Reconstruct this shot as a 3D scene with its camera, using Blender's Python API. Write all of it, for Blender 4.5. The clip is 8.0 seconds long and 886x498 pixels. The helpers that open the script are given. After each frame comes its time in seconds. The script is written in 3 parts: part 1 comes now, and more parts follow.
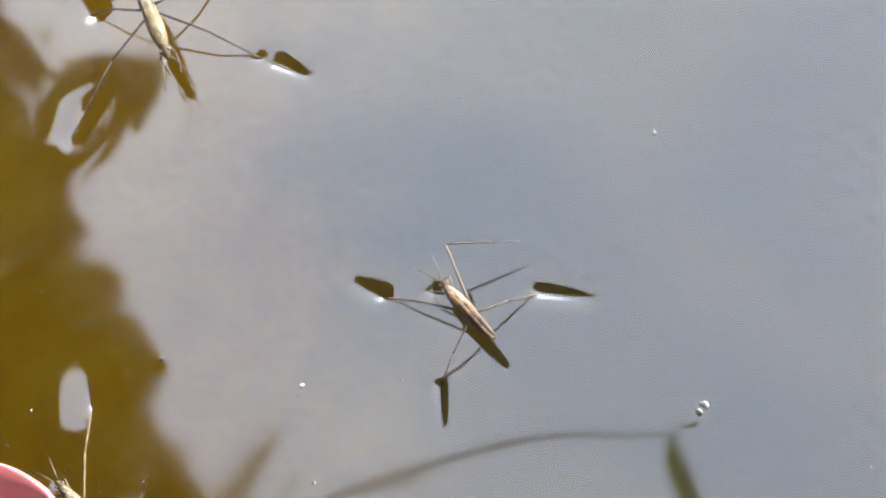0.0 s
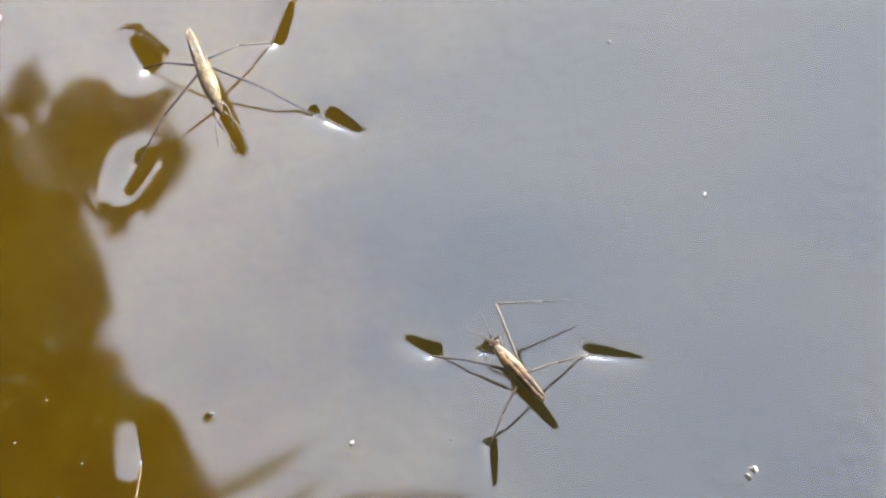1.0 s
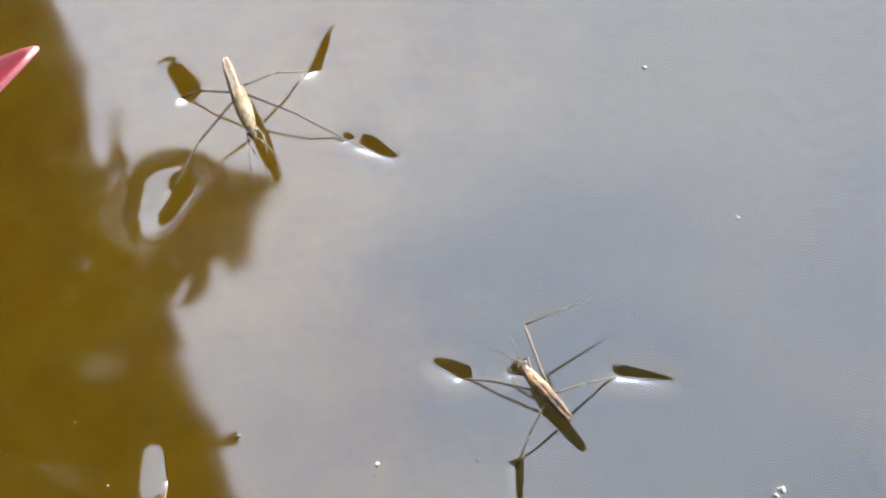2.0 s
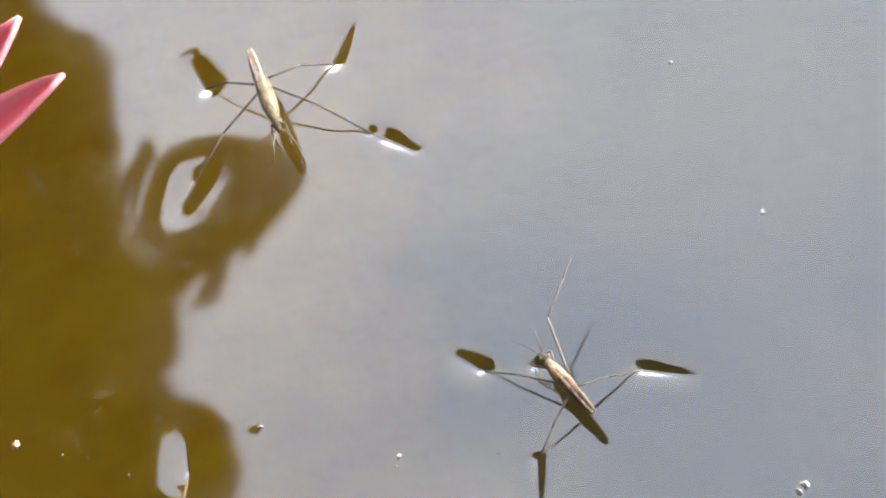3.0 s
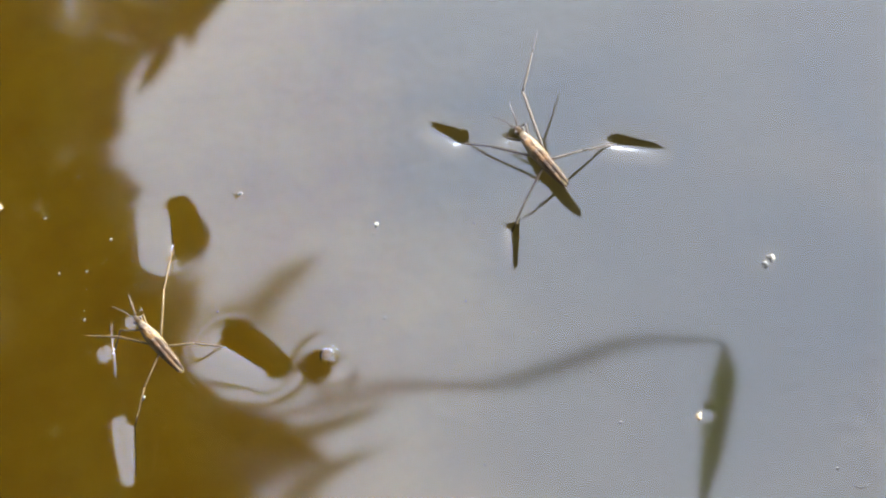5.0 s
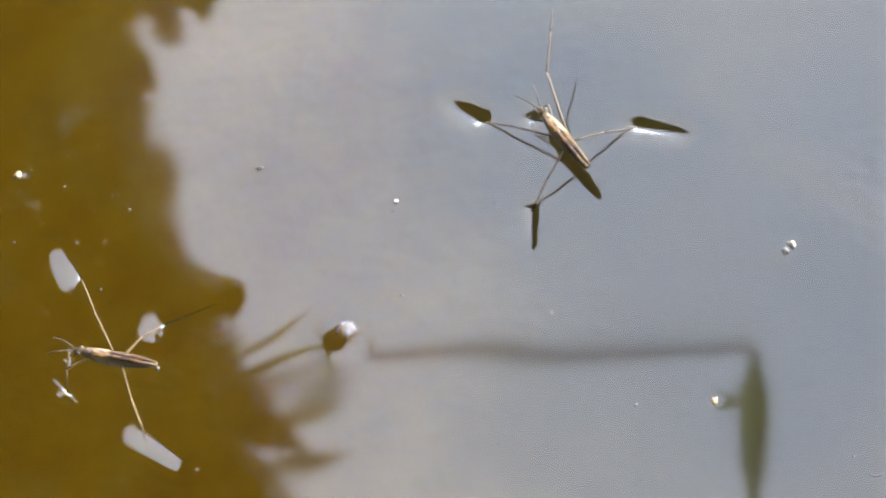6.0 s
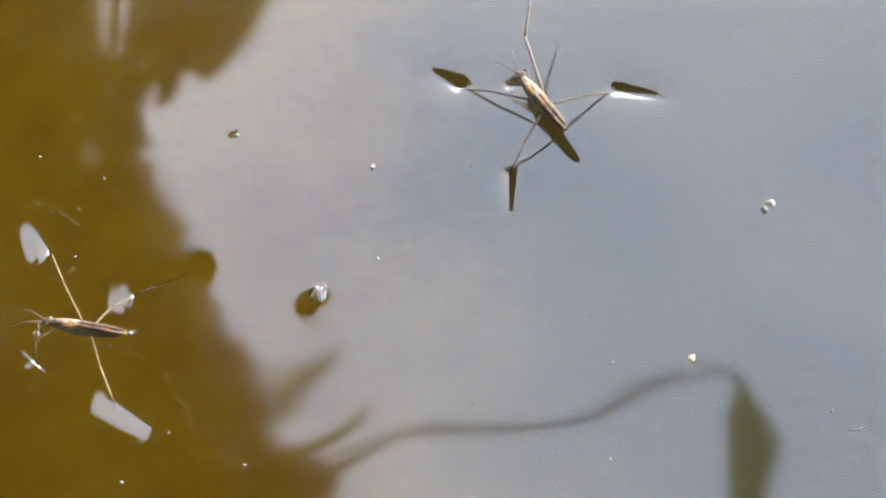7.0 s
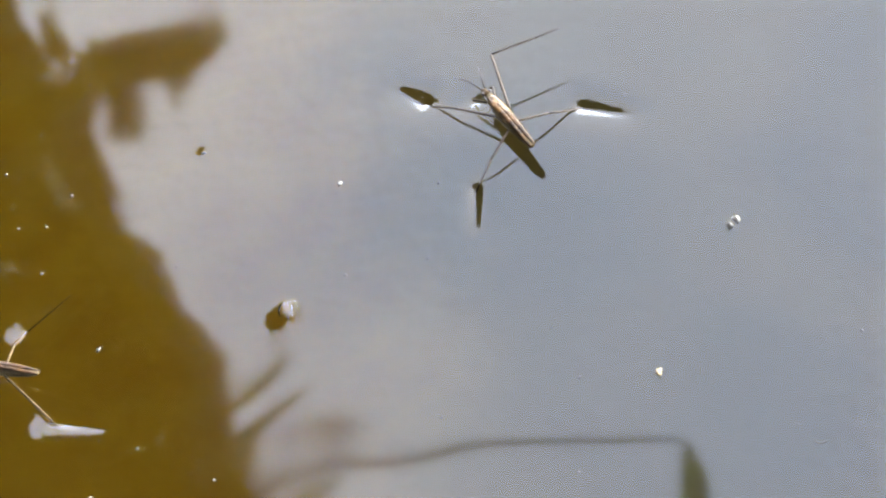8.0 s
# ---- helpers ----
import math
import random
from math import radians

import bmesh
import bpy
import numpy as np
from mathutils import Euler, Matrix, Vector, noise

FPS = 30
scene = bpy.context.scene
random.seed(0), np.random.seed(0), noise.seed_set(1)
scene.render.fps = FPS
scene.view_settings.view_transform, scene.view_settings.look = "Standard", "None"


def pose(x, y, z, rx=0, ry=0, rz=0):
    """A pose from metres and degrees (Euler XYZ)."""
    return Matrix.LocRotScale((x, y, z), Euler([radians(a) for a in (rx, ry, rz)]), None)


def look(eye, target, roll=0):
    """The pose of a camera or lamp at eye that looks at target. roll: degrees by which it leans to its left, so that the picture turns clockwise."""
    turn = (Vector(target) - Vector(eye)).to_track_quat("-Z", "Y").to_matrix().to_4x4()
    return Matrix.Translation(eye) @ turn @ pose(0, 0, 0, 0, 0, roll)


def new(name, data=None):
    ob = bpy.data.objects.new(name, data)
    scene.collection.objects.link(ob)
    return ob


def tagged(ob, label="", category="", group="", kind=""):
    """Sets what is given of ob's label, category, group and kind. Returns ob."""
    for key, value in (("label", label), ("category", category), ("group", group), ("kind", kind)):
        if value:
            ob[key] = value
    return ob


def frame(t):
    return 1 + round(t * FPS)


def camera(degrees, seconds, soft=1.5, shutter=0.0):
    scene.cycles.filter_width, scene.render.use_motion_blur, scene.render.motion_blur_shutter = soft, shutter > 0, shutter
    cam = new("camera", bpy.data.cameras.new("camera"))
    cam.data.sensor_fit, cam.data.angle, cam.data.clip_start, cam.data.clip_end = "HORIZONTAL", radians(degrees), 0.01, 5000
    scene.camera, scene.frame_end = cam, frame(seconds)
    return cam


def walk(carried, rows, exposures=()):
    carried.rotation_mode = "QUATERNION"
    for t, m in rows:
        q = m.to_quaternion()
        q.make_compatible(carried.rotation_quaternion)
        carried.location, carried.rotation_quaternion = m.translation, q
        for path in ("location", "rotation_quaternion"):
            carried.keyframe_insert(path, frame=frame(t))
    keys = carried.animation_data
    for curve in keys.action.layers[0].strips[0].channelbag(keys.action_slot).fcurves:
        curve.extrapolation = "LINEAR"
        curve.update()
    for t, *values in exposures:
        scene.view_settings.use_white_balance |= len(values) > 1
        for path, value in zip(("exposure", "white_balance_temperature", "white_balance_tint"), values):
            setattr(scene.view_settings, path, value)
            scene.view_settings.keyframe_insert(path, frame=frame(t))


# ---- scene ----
MM = 0.001
PI = math.pi

# ---------------------------------------------------------------- camera
cam = camera(20, 8.0, soft=2.3)


def gaze(x, y, z, down, turn, roll):
    """A camera that looks so many degrees below the horizon, turned left, and rolled."""
    return pose(x, y, z) @ pose(0, 0, 0, 0, 0, turn) @ pose(0, 0, 0, 90 - down) @ pose(0, 0, 0, 0, 0, roll)


PATH = [
    (0, -0.00449, -0.18725, 0.21075, 48.145, -1.074, -26.431),
    (0.5, -0.00524, -0.18576, 0.21242, 48.072, -0.806, -26.302),
    (1, -0.00511, -0.18565, 0.21421, 47.130, -0.615, -26.066),
    (1.5, -0.00317, -0.18934, 0.20966, 45.330, 0.090, -26.550),
    (3, -0.00455, -0.19135, 0.20444, 44.113, 0.892, -26.213),
    (3.5, -0.00750, -0.19112, 0.20802, 45.575, 0.727, -26.230),
    (4, -0.01086, -0.19258, 0.21015, 47.004, 0.232, -25.839),
    (4.5, -0.00943, -0.19556, 0.21232, 48.492, 1.291, -26.730),
    (5, -0.00815, -0.19382, 0.21236, 49.762, 2.485, -26.616),
    (6.5, -0.01010, -0.19638, 0.20628, 49.425, 2.811, -25.094),
    (7, -0.01073, -0.20145, 0.20021, 48.152, 2.280, -24.745),
    (7.5, -0.01364, -0.20009, 0.20371, 49.017, 0.896, -24.076),
    (8, -0.01277, -0.20269, 0.20134, 48.093, 0.381, -23.414),
]
walk(cam, [(t, gaze(*row)) for t, *row in PATH])

# ---------------------------------------------------------------- light
SUN_AZ, SUN_EL = 62, 44          # degrees: to the right of +y, above the horizon
scene.view_settings.exposure = 3.0

world = bpy.data.worlds.new("sky")
scene.world = world
world.use_nodes = True
wt = world.node_tree
wt.nodes.clear()


def node(tree, kind, **sets):
    n = tree.nodes.new(kind)
    for k, v in sets.items():
        setattr(n, k, v)
    return n


def link(tree, a, b):
    tree.links.new(a, b)


sky = node(wt, "ShaderNodeTexSky", sky_type="NISHITA", sun_disc=False, sun_elevation=radians(SUN_EL), sun_rotation=radians(SUN_AZ))
wco = node(wt, "ShaderNodeTexCoord")
wmap = node(wt, "ShaderNodeMapping")
wmap.inputs["Scale"].default_value = (1.0, 1.0, 1.6)
wmap.inputs["Rotation"].default_value = (0.3, 0.5, 0.9)
link(wt, wco.outputs["Generated"], wmap.inputs["Vector"])
cloud = node(wt, "ShaderNodeTexNoise")
cloud.inputs["Scale"].default_value, cloud.inputs["Detail"].default_value, cloud.inputs["Roughness"].default_value = 5.0, 4, 0.5
link(wt, wmap.outputs["Vector"], cloud.inputs["Vector"])
cramp = node(wt, "ShaderNodeValToRGB")
cramp.color_ramp.elements[0].position, cramp.color_ramp.elements[1].position = 0.1, 0.95
wsep = node(wt, "ShaderNodeSeparateXYZ")
link(wt, wco.outputs["Generated"], wsep.inputs["Vector"])
bank_of_cloud = node(wt, "ShaderNodeMath", operation="MULTIPLY_ADD")      # more cloud to the left of the pond
bank_of_cloud.inputs[1].default_value = -0.36
link(wt, wsep.outputs["X"], bank_of_cloud.inputs[0])
link(wt, cloud.outputs["Fac"], bank_of_cloud.inputs[2])
higher = node(wt, "ShaderNodeMath", operation="MULTIPLY_ADD")      # and less of it higher up
higher.inputs[1].default_value, higher.inputs[2].default_value = -0.15, 0.11
link(wt, wsep.outputs["Z"], higher.inputs[0])
both = node(wt, "ShaderNodeMath", operation="ADD")
link(wt, bank_of_cloud.outputs[0], both.inputs[0])
link(wt, higher.outputs[0], both.inputs[1])


def sky_way(az, el):
    return Vector((math.sin(radians(az)) * math.cos(radians(el)), math.cos(radians(az)) * math.cos(radians(el)), math.sin(radians(el))))


streak_a, streak_b = sky_way(8.3, 48.8), sky_way(14, 54)      # a thin streak of cloud between these
falls = []
for axis, middle, width in ((streak_a.cross(streak_b).normalized(), 0.0, 0.021), ((streak_b - streak_a).normalized(), (streak_b - streak_a).normalized().dot((streak_a + streak_b) / 2), 0.075)):
    along = node(wt, "ShaderNodeVectorMath", operation="DOT_PRODUCT")
    along.inputs[1].default_value = axis
    link(wt, wco.outputs["Generated"], along.inputs[0])
    off = node(wt, "ShaderNodeMath", operation="SUBTRACT")
    off.inputs[1].default_value = middle
    link(wt, along.outputs["Value"], off.inputs[0])
    wide = node(wt, "ShaderNodeMath", operation="DIVIDE")
    wide.inputs[1].default_value = width
    link(wt, off.outputs[0], wide.inputs[0])
    square = node(wt, "ShaderNodeMath", operation="MULTIPLY")
    link(wt, wide.outputs[0], square.inputs[0])
    link(wt, wide.outputs[0], square.inputs[1])
    falls.append(square)
spread = node(wt, "ShaderNodeMath", operation="ADD")
link(wt, falls[0].outputs[0], spread.inputs[0])
link(wt, falls[1].outputs[0], spread.inputs[1])
fade = node(wt, "ShaderNodeMath", operation="POWER")
fade.inputs[0].default_value = 0.37
link(wt, spread.outputs[0], fade.inputs[1])
streaked = node(wt, "ShaderNodeMath", operation="MULTIPLY_ADD")
streaked.inputs[1].default_value = 0.17
link(wt, fade.outputs[0], streaked.inputs[0])
link(wt, both.outputs[0], streaked.inputs[2])
link(wt, streaked.outputs[0], cramp.inputs["Fac"])
skymul = node(wt, "ShaderNodeVectorMath", operation="MULTIPLY")      # thin veil of haze: less blue
skymul.inputs[1].default_value = (2.08, 1.9, 1.66)
link(wt, sky.outputs["Color"], skymul.inputs[0])
wmix = node(wt, "ShaderNodeMix", data_type="RGBA")
wmix.inputs["B"].default_value = (8.0, 7.8, 8.1, 1)      # sunlit cloud
haze = node(wt, "ShaderNodeMapRange", interpolation_type="SMOOTHSTEP")      # bright haze low over the horizon
haze.inputs["From Min"].default_value, haze.inputs["From Max"].default_value = 0.54, 0.18
haze.inputs["To Min"].default_value, haze.inputs["To Max"].default_value = 1.0, 5.5
link(wt, wsep.outputs["Z"], haze.inputs["Value"])
hazemul = node(wt, "ShaderNodeVectorMath", operation="SCALE")
link(wt, wmix.outputs["Result"], hazemul.inputs[0])
link(wt, haze.outputs["Result"], hazemul.inputs["Scale"])
link(wt, cramp.outputs["Color"], wmix.inputs["Factor"])
link(wt, skymul.outputs["Vector"], wmix.inputs["A"])
wbg = node(wt, "ShaderNodeBackground")
wbg.inputs["Strength"].default_value = 0.1
link(wt, hazemul.outputs["Vector"], wbg.inputs["Color"])
wout = node(wt, "ShaderNodeOutputWorld")
link(wt, wbg.outputs["Background"], wout.inputs["Surface"])

sun = new("sun", bpy.data.lights.new("sun", "SUN"))
sun.data.energy, sun.data.angle, sun.data.color = 1.9, radians(1.0), (1.0, 0.93, 0.82)
sun_way = Vector((math.sin(radians(SUN_AZ)) * math.cos(radians(SUN_EL)), math.cos(radians(SUN_AZ)) * math.cos(radians(SUN_EL)), math.sin(radians(SUN_EL))))
sun.matrix_world = look(sun_way * 10, (0, 0, 0))


# ---------------------------------------------------------------- materials
def material(name):
    m = bpy.data.materials.new(name)
    m.use_nodes = True
    nt = m.node_tree
    nt.nodes.clear()
    out = node(nt, "ShaderNodeOutputMaterial")
    return m, nt, out


def rough_paint(name, dark, light, scale, rough=0.6, bump=0.0, bump_scale=0.0, stretch=(1, 1, 1), spec=0.4, per_island=0.0, low=0.3, high=0.7, sheen=0.0, painted_dark=None):
    """Noise between two colours at two scales, with fine relief."""
    m, nt, out = material(name)
    co = node(nt, "ShaderNodeTexCoord")
    mp = node(nt, "ShaderNodeMapping")
    mp.inputs["Scale"].default_value = stretch
    link(nt, co.outputs["Object"], mp.inputs["Vector"])
    n1 = node(nt, "ShaderNodeTexNoise")
    n1.inputs["Scale"].default_value, n1.inputs["Detail"].default_value = scale, 6
    n2 = node(nt, "ShaderNodeTexNoise")
    n2.inputs["Scale"].default_value, n2.inputs["Detail"].default_value = scale * 0.17, 3
    link(nt, mp.outputs["Vector"], n1.inputs["Vector"])
    link(nt, mp.outputs["Vector"], n2.inputs["Vector"])
    add = node(nt, "ShaderNodeMath", operation="ADD")
    link(nt, n1.outputs["Fac"], add.inputs[0])
    link(nt, n2.outputs["Fac"], add.inputs[1])
    half = node(nt, "ShaderNodeMath", operation="MULTIPLY_ADD")
    half.inputs[1].default_value = 0.5
    link(nt, add.outputs[0], half.inputs[0])
    half.inputs[2].default_value = 0.0
    if per_island:
        geo = node(nt, "ShaderNodeNewGeometry")
        pi_ = node(nt, "ShaderNodeMath", operation="MULTIPLY_ADD")
        pi_.inputs[1].default_value, pi_.inputs[2].default_value = per_island, -per_island / 2
        link(nt, geo.outputs["Random Per Island"], pi_.inputs[0])
        link(nt, pi_.outputs[0], half.inputs[2])
    ramp = node(nt, "ShaderNodeValToRGB")
    ramp.color_ramp.elements[0].position, ramp.color_ramp.elements[1].position = low, high
    ramp.color_ramp.elements[0].color, ramp.color_ramp.elements[1].color = (*dark, 1), (*light, 1)
    link(nt, half.outputs[0], ramp.inputs["Fac"])
    bs = node(nt, "ShaderNodeBsdfPrincipled")
    bs.inputs["Roughness"].default_value, bs.inputs["Specular IOR Level"].default_value = rough, spec
    if sheen:
        bs.inputs["Sheen Weight"].default_value = sheen
    colour = ramp.outputs["Color"]
    if painted_dark:
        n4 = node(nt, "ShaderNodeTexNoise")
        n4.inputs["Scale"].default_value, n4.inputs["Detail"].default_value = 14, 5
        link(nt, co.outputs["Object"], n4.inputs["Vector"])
        away = node(nt, "ShaderNodeVectorMath", operation="DISTANCE")       # a round patch, darkness painted into the bed's colour below the mirrored sky
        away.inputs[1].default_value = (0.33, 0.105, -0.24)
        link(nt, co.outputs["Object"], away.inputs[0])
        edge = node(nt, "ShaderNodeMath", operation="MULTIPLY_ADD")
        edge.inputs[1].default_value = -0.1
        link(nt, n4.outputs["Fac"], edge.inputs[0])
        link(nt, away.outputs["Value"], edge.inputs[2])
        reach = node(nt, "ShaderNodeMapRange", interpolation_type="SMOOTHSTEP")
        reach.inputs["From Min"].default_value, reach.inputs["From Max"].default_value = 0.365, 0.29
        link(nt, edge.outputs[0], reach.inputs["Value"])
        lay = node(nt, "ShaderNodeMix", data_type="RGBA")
        lay.inputs["B"].default_value = (*painted_dark, 1)
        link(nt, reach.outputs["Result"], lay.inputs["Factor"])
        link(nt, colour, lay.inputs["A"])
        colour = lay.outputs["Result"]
    link(nt, colour, bs.inputs["Base Color"])
    if bump:
        n3 = node(nt, "ShaderNodeTexNoise")
        n3.inputs["Scale"].default_value, n3.inputs["Detail"].default_value = bump_scale, 3
        link(nt, mp.outputs["Vector"], n3.inputs["Vector"])
        bp = node(nt, "ShaderNodeBump")
        bp.inputs["Distance"].default_value = bump
        link(nt, n3.outputs["Fac"], bp.inputs["Height"])
        link(nt, bp.outputs["Normal"], bs.inputs["Normal"])
    link(nt, bs.outputs["BSDF"], out.inputs["Surface"])
    return m


# the last colour darkens the bed by paint, so dents and mirrored sky look deeper
MUD = rough_paint("olive_mud", (0.285, 0.152, 0.013), (0.405, 0.265, 0.026), 60, rough=0.95, spec=0.0, bump=0.002, bump_scale=40, painted_dark=(0.11, 0.09, 0.042))
BANK = rough_paint("bank_soil", (0.03, 0.024, 0.012), (0.07, 0.07, 0.03), 9, rough=0.95, spec=0.1)
LEAF = rough_paint("tree_leaf", (0.024, 0.036, 0.009), (0.05, 0.068, 0.02), 30, rough=0.5, per_island=0.3)
BARK = rough_paint("bark", (0.05, 0.035, 0.025), (0.16, 0.12, 0.09), 25, rough=0.9, bump=0.01, bump_scale=60, stretch=(3, 3, 0.6))
SHELL = rough_paint("strider_shell", (0.009, 0.005, 0.0022), (0.05, 0.028, 0.009), 900, rough=0.6, stretch=(2.2, 0.5, 2), spec=0.08, bump=0.00012, bump_scale=2600, low=0.36, high=0.66)
WING = rough_paint("strider_wing", (0.01, 0.005, 0.003), (0.1, 0.054, 0.022), 850, rough=0.5, stretch=(1.8, 0.9, 1.8), spec=0.1, bump=0.00015, bump_scale=2600, low=0.43, high=0.66)
BELLY = rough_paint("strider_belly", (0.016, 0.013, 0.007), (0.12, 0.092, 0.05), 700, rough=0.7, stretch=(1.4, 0.9, 1.4), spec=0.1, bump=0.00015, bump_scale=2400, low=0.38, high=0.64)
GOLD = rough_paint("strider_gold", (0.016, 0.008, 0.003), (0.13, 0.07, 0.021), 900, rough=0.42, stretch=(1.4, 0.8, 1.4), spec=0.25, bump=0.0003, bump_scale=2000, low=0.42, high=0.6)
RIM = rough_paint("strider_rim", (0.02, 0.011, 0.004), (0.13, 0.075, 0.024), 1100, rough=0.5, spec=0.2, low=0.4, high=0.66)
LEGMAT = rough_paint("strider_leg", (0.03, 0.024, 0.018), (0.085, 0.068, 0.052), 900, rough=0.75, spec=0.05)
PALELEG = rough_paint("strider_pale_leg", (0.035, 0.024, 0.01), (0.09, 0.06, 0.025), 700, rough=0.65, spec=0.1)
EYE = rough_paint("strider_eye", (0.008, 0.006, 0.005), (0.03, 0.02, 0.014), 1500, rough=0.3, spec=0.3)
SPECK = rough_paint("pale_speck", (0.035, 0.032, 0.026), (0.13, 0.122, 0.1), 2200, rough=0.45)
SPECKDARK = rough_paint("brown_speck", (0.06, 0.045, 0.025), (0.25, 0.19, 0.1), 900, rough=0.5)


def petal_material():
    """Rose-red petal, paler to its margin and tip, with fine veins along it."""
    m, nt, out = material("petal")
    uv = node(nt, "ShaderNodeUVMap", uv_map="along")
    sep = node(nt, "ShaderNodeSeparateXYZ")
    link(nt, uv.outputs["UV"], sep.inputs["Vector"])
    n = node(nt, "ShaderNodeTexNoise")
    n.inputs["Scale"].default_value, n.inputs["Detail"].default_value = 5, 4
    mp = node(nt, "ShaderNodeMapping")
    mp.inputs["Scale"].default_value = (9, 0.8, 1)
    link(nt, uv.outputs["UV"], mp.inputs["Vector"])
    link(nt, mp.outputs["Vector"], n.inputs["Vector"])
    edge = node(nt, "ShaderNodeMath", operation="ADD")
    link(nt, sep.outputs["X"], edge.inputs[0])
    nm = node(nt, "ShaderNodeMath", operation="MULTIPLY_ADD")
    nm.inputs[1].default_value, nm.inputs[2].default_value = 0.5, -0.25
    link(nt, n.outputs["Fac"], nm.inputs[0])
    link(nt, nm.outputs[0], edge.inputs[1])
    ramp = node(nt, "ShaderNodeValToRGB")
    ramp.color_ramp.elements[0].position, ramp.color_ramp.elements[0].color = 0.2, (0.12, 0.009, 0.017, 1)
    ramp.color_ramp.elements[1].position, ramp.color_ramp.elements[1].color = 1.1, (0.165, 0.04, 0.048, 1)
    link(nt, edge.outputs[0], ramp.inputs["Fac"])
    bs = node(nt, "ShaderNodeBsdfPrincipled")
    bs.inputs["Roughness"].default_value = 0.45
    link(nt, ramp.outputs["Color"], bs.inputs["Base Color"])
    link(nt, bs.outputs["BSDF"], out.inputs["Surface"])
    return m


PETAL = petal_material()


def thin_leaf():
    """Young leaf that lets light through."""
    m, nt, out = material("young_leaf")
    co = node(nt, "ShaderNodeTexCoord")
    n = node(nt, "ShaderNodeTexNoise")
    n.inputs["Scale"].default_value = 60
    link(nt, co.outputs["Object"], n.inputs["Vector"])
    ramp = node(nt, "ShaderNodeValToRGB")
    ramp.color_ramp.elements[0].color, ramp.color_ramp.elements[1].color = (0.05, 0.068, 0.026, 1), (0.1, 0.12, 0.05, 1)
    link(nt, n.outputs["Fac"], ramp.inputs["Fac"])
    df, tl, mx = node(nt, "ShaderNodeBsdfDiffuse"), node(nt, "ShaderNodeBsdfTranslucent"), node(nt, "ShaderNodeMixShader")
    for b in (df, tl):
        link(nt, ramp.outputs["Color"], b.inputs["Color"])
    mx.inputs[0].default_value = 0.6
    link(nt, df.outputs[0], mx.inputs[1])
    link(nt, tl.outputs[0], mx.inputs[2])
    link(nt, mx.outputs[0], out.inputs["Surface"])
    return m


YOUNG = thin_leaf()
STALK = rough_paint("green_stalk", (0.05, 0.07, 0.02), (0.12, 0.15, 0.05), 300, rough=0.5)


def bubble_material():
    m, nt, out = material("bubble_film")
    fr = node(nt, "ShaderNodeFresnel")
    fr.inputs["IOR"].default_value = 1.33
    tr = node(nt, "ShaderNodeBsdfTransparent")
    gl = node(nt, "ShaderNodeBsdfGlossy")
    gl.inputs["Roughness"].default_value = 0.03
    mx = node(nt, "ShaderNodeMixShader")
    link(nt, fr.outputs[0], mx.inputs[0])
    link(nt, tr.outputs[0], mx.inputs[1])
    link(nt, gl.outputs[0], mx.inputs[2])
    link(nt, mx.outputs[0], out.inputs["Surface"])
    return m


BUBBLE = bubble_material()


# ---------------------------------------------------------------- mesh helpers
def mesh_of(name, verts, faces, mat, smooth=True):
    me = bpy.data.meshes.new(name)
    me.from_pydata(verts, [], faces)
    me.materials.append(mat)
    if smooth:
        me.polygons.foreach_set("use_smooth", [True] * len(me.polygons))
    me.update()
    return me


def part(name, me, parent, label="", at=None):
    ob = new(name, me)
    ob.parent = parent
    if at is not None:
        ob.matrix_basis = at
    return tagged(ob, label)


def tube(points, radii, sides=8):
    """A round tapered tube with closed ends along a line of points."""
    pts = [Vector(p) for p in points]
    verts, faces = [], []
    up = Vector((0.13, 0.21, 0.97))
    for i, p in enumerate(pts):
        d = (pts[min(i + 1, len(pts) - 1)] - pts[max(i - 1, 0)]).normalized()
        s = d.cross(up).normalized()
        w = s.cross(d)
        for k in range(sides):
            a = 2 * PI * k / sides
            verts.append(p + radii[i] * (math.cos(a) * s + math.sin(a) * w))
    n = len(pts)
    for i in range(n - 1):
        for k in range(sides):
            j = (k + 1) % sides
            faces.append((i * sides + k, i * sides + j, (i + 1) * sides + j, (i + 1) * sides + k))
    faces.append(tuple(range(sides))[::-1])
    faces.append(tuple((n - 1) * sides + k for k in range(sides)))
    return verts, faces


def loft(rings, sides=14):
    """Elliptic rings (y, half width, half height, centre z), closed at both ends: an insect's body along y."""
    verts, faces = [], []
    for y, w, h, z in rings:
        for k in range(sides):
            a = 2 * PI * k / sides
            verts.append((w * math.cos(a), y, z + h * math.sin(a)))
    n = len(rings)
    for i in range(n - 1):
        for k in range(sides):
            j = (k + 1) % sides
            faces.append((i * sides + k, (i + 1) * sides + k, (i + 1) * sides + j, i * sides + j))
    faces.append(tuple(range(sides)))
    faces.append(tuple((n - 1) * sides + k for k in range(sides))[::-1])
    return verts, faces


def scaled(vf, s):
    return [tuple(c * s for c in v) for v in vf[0]], vf[1]


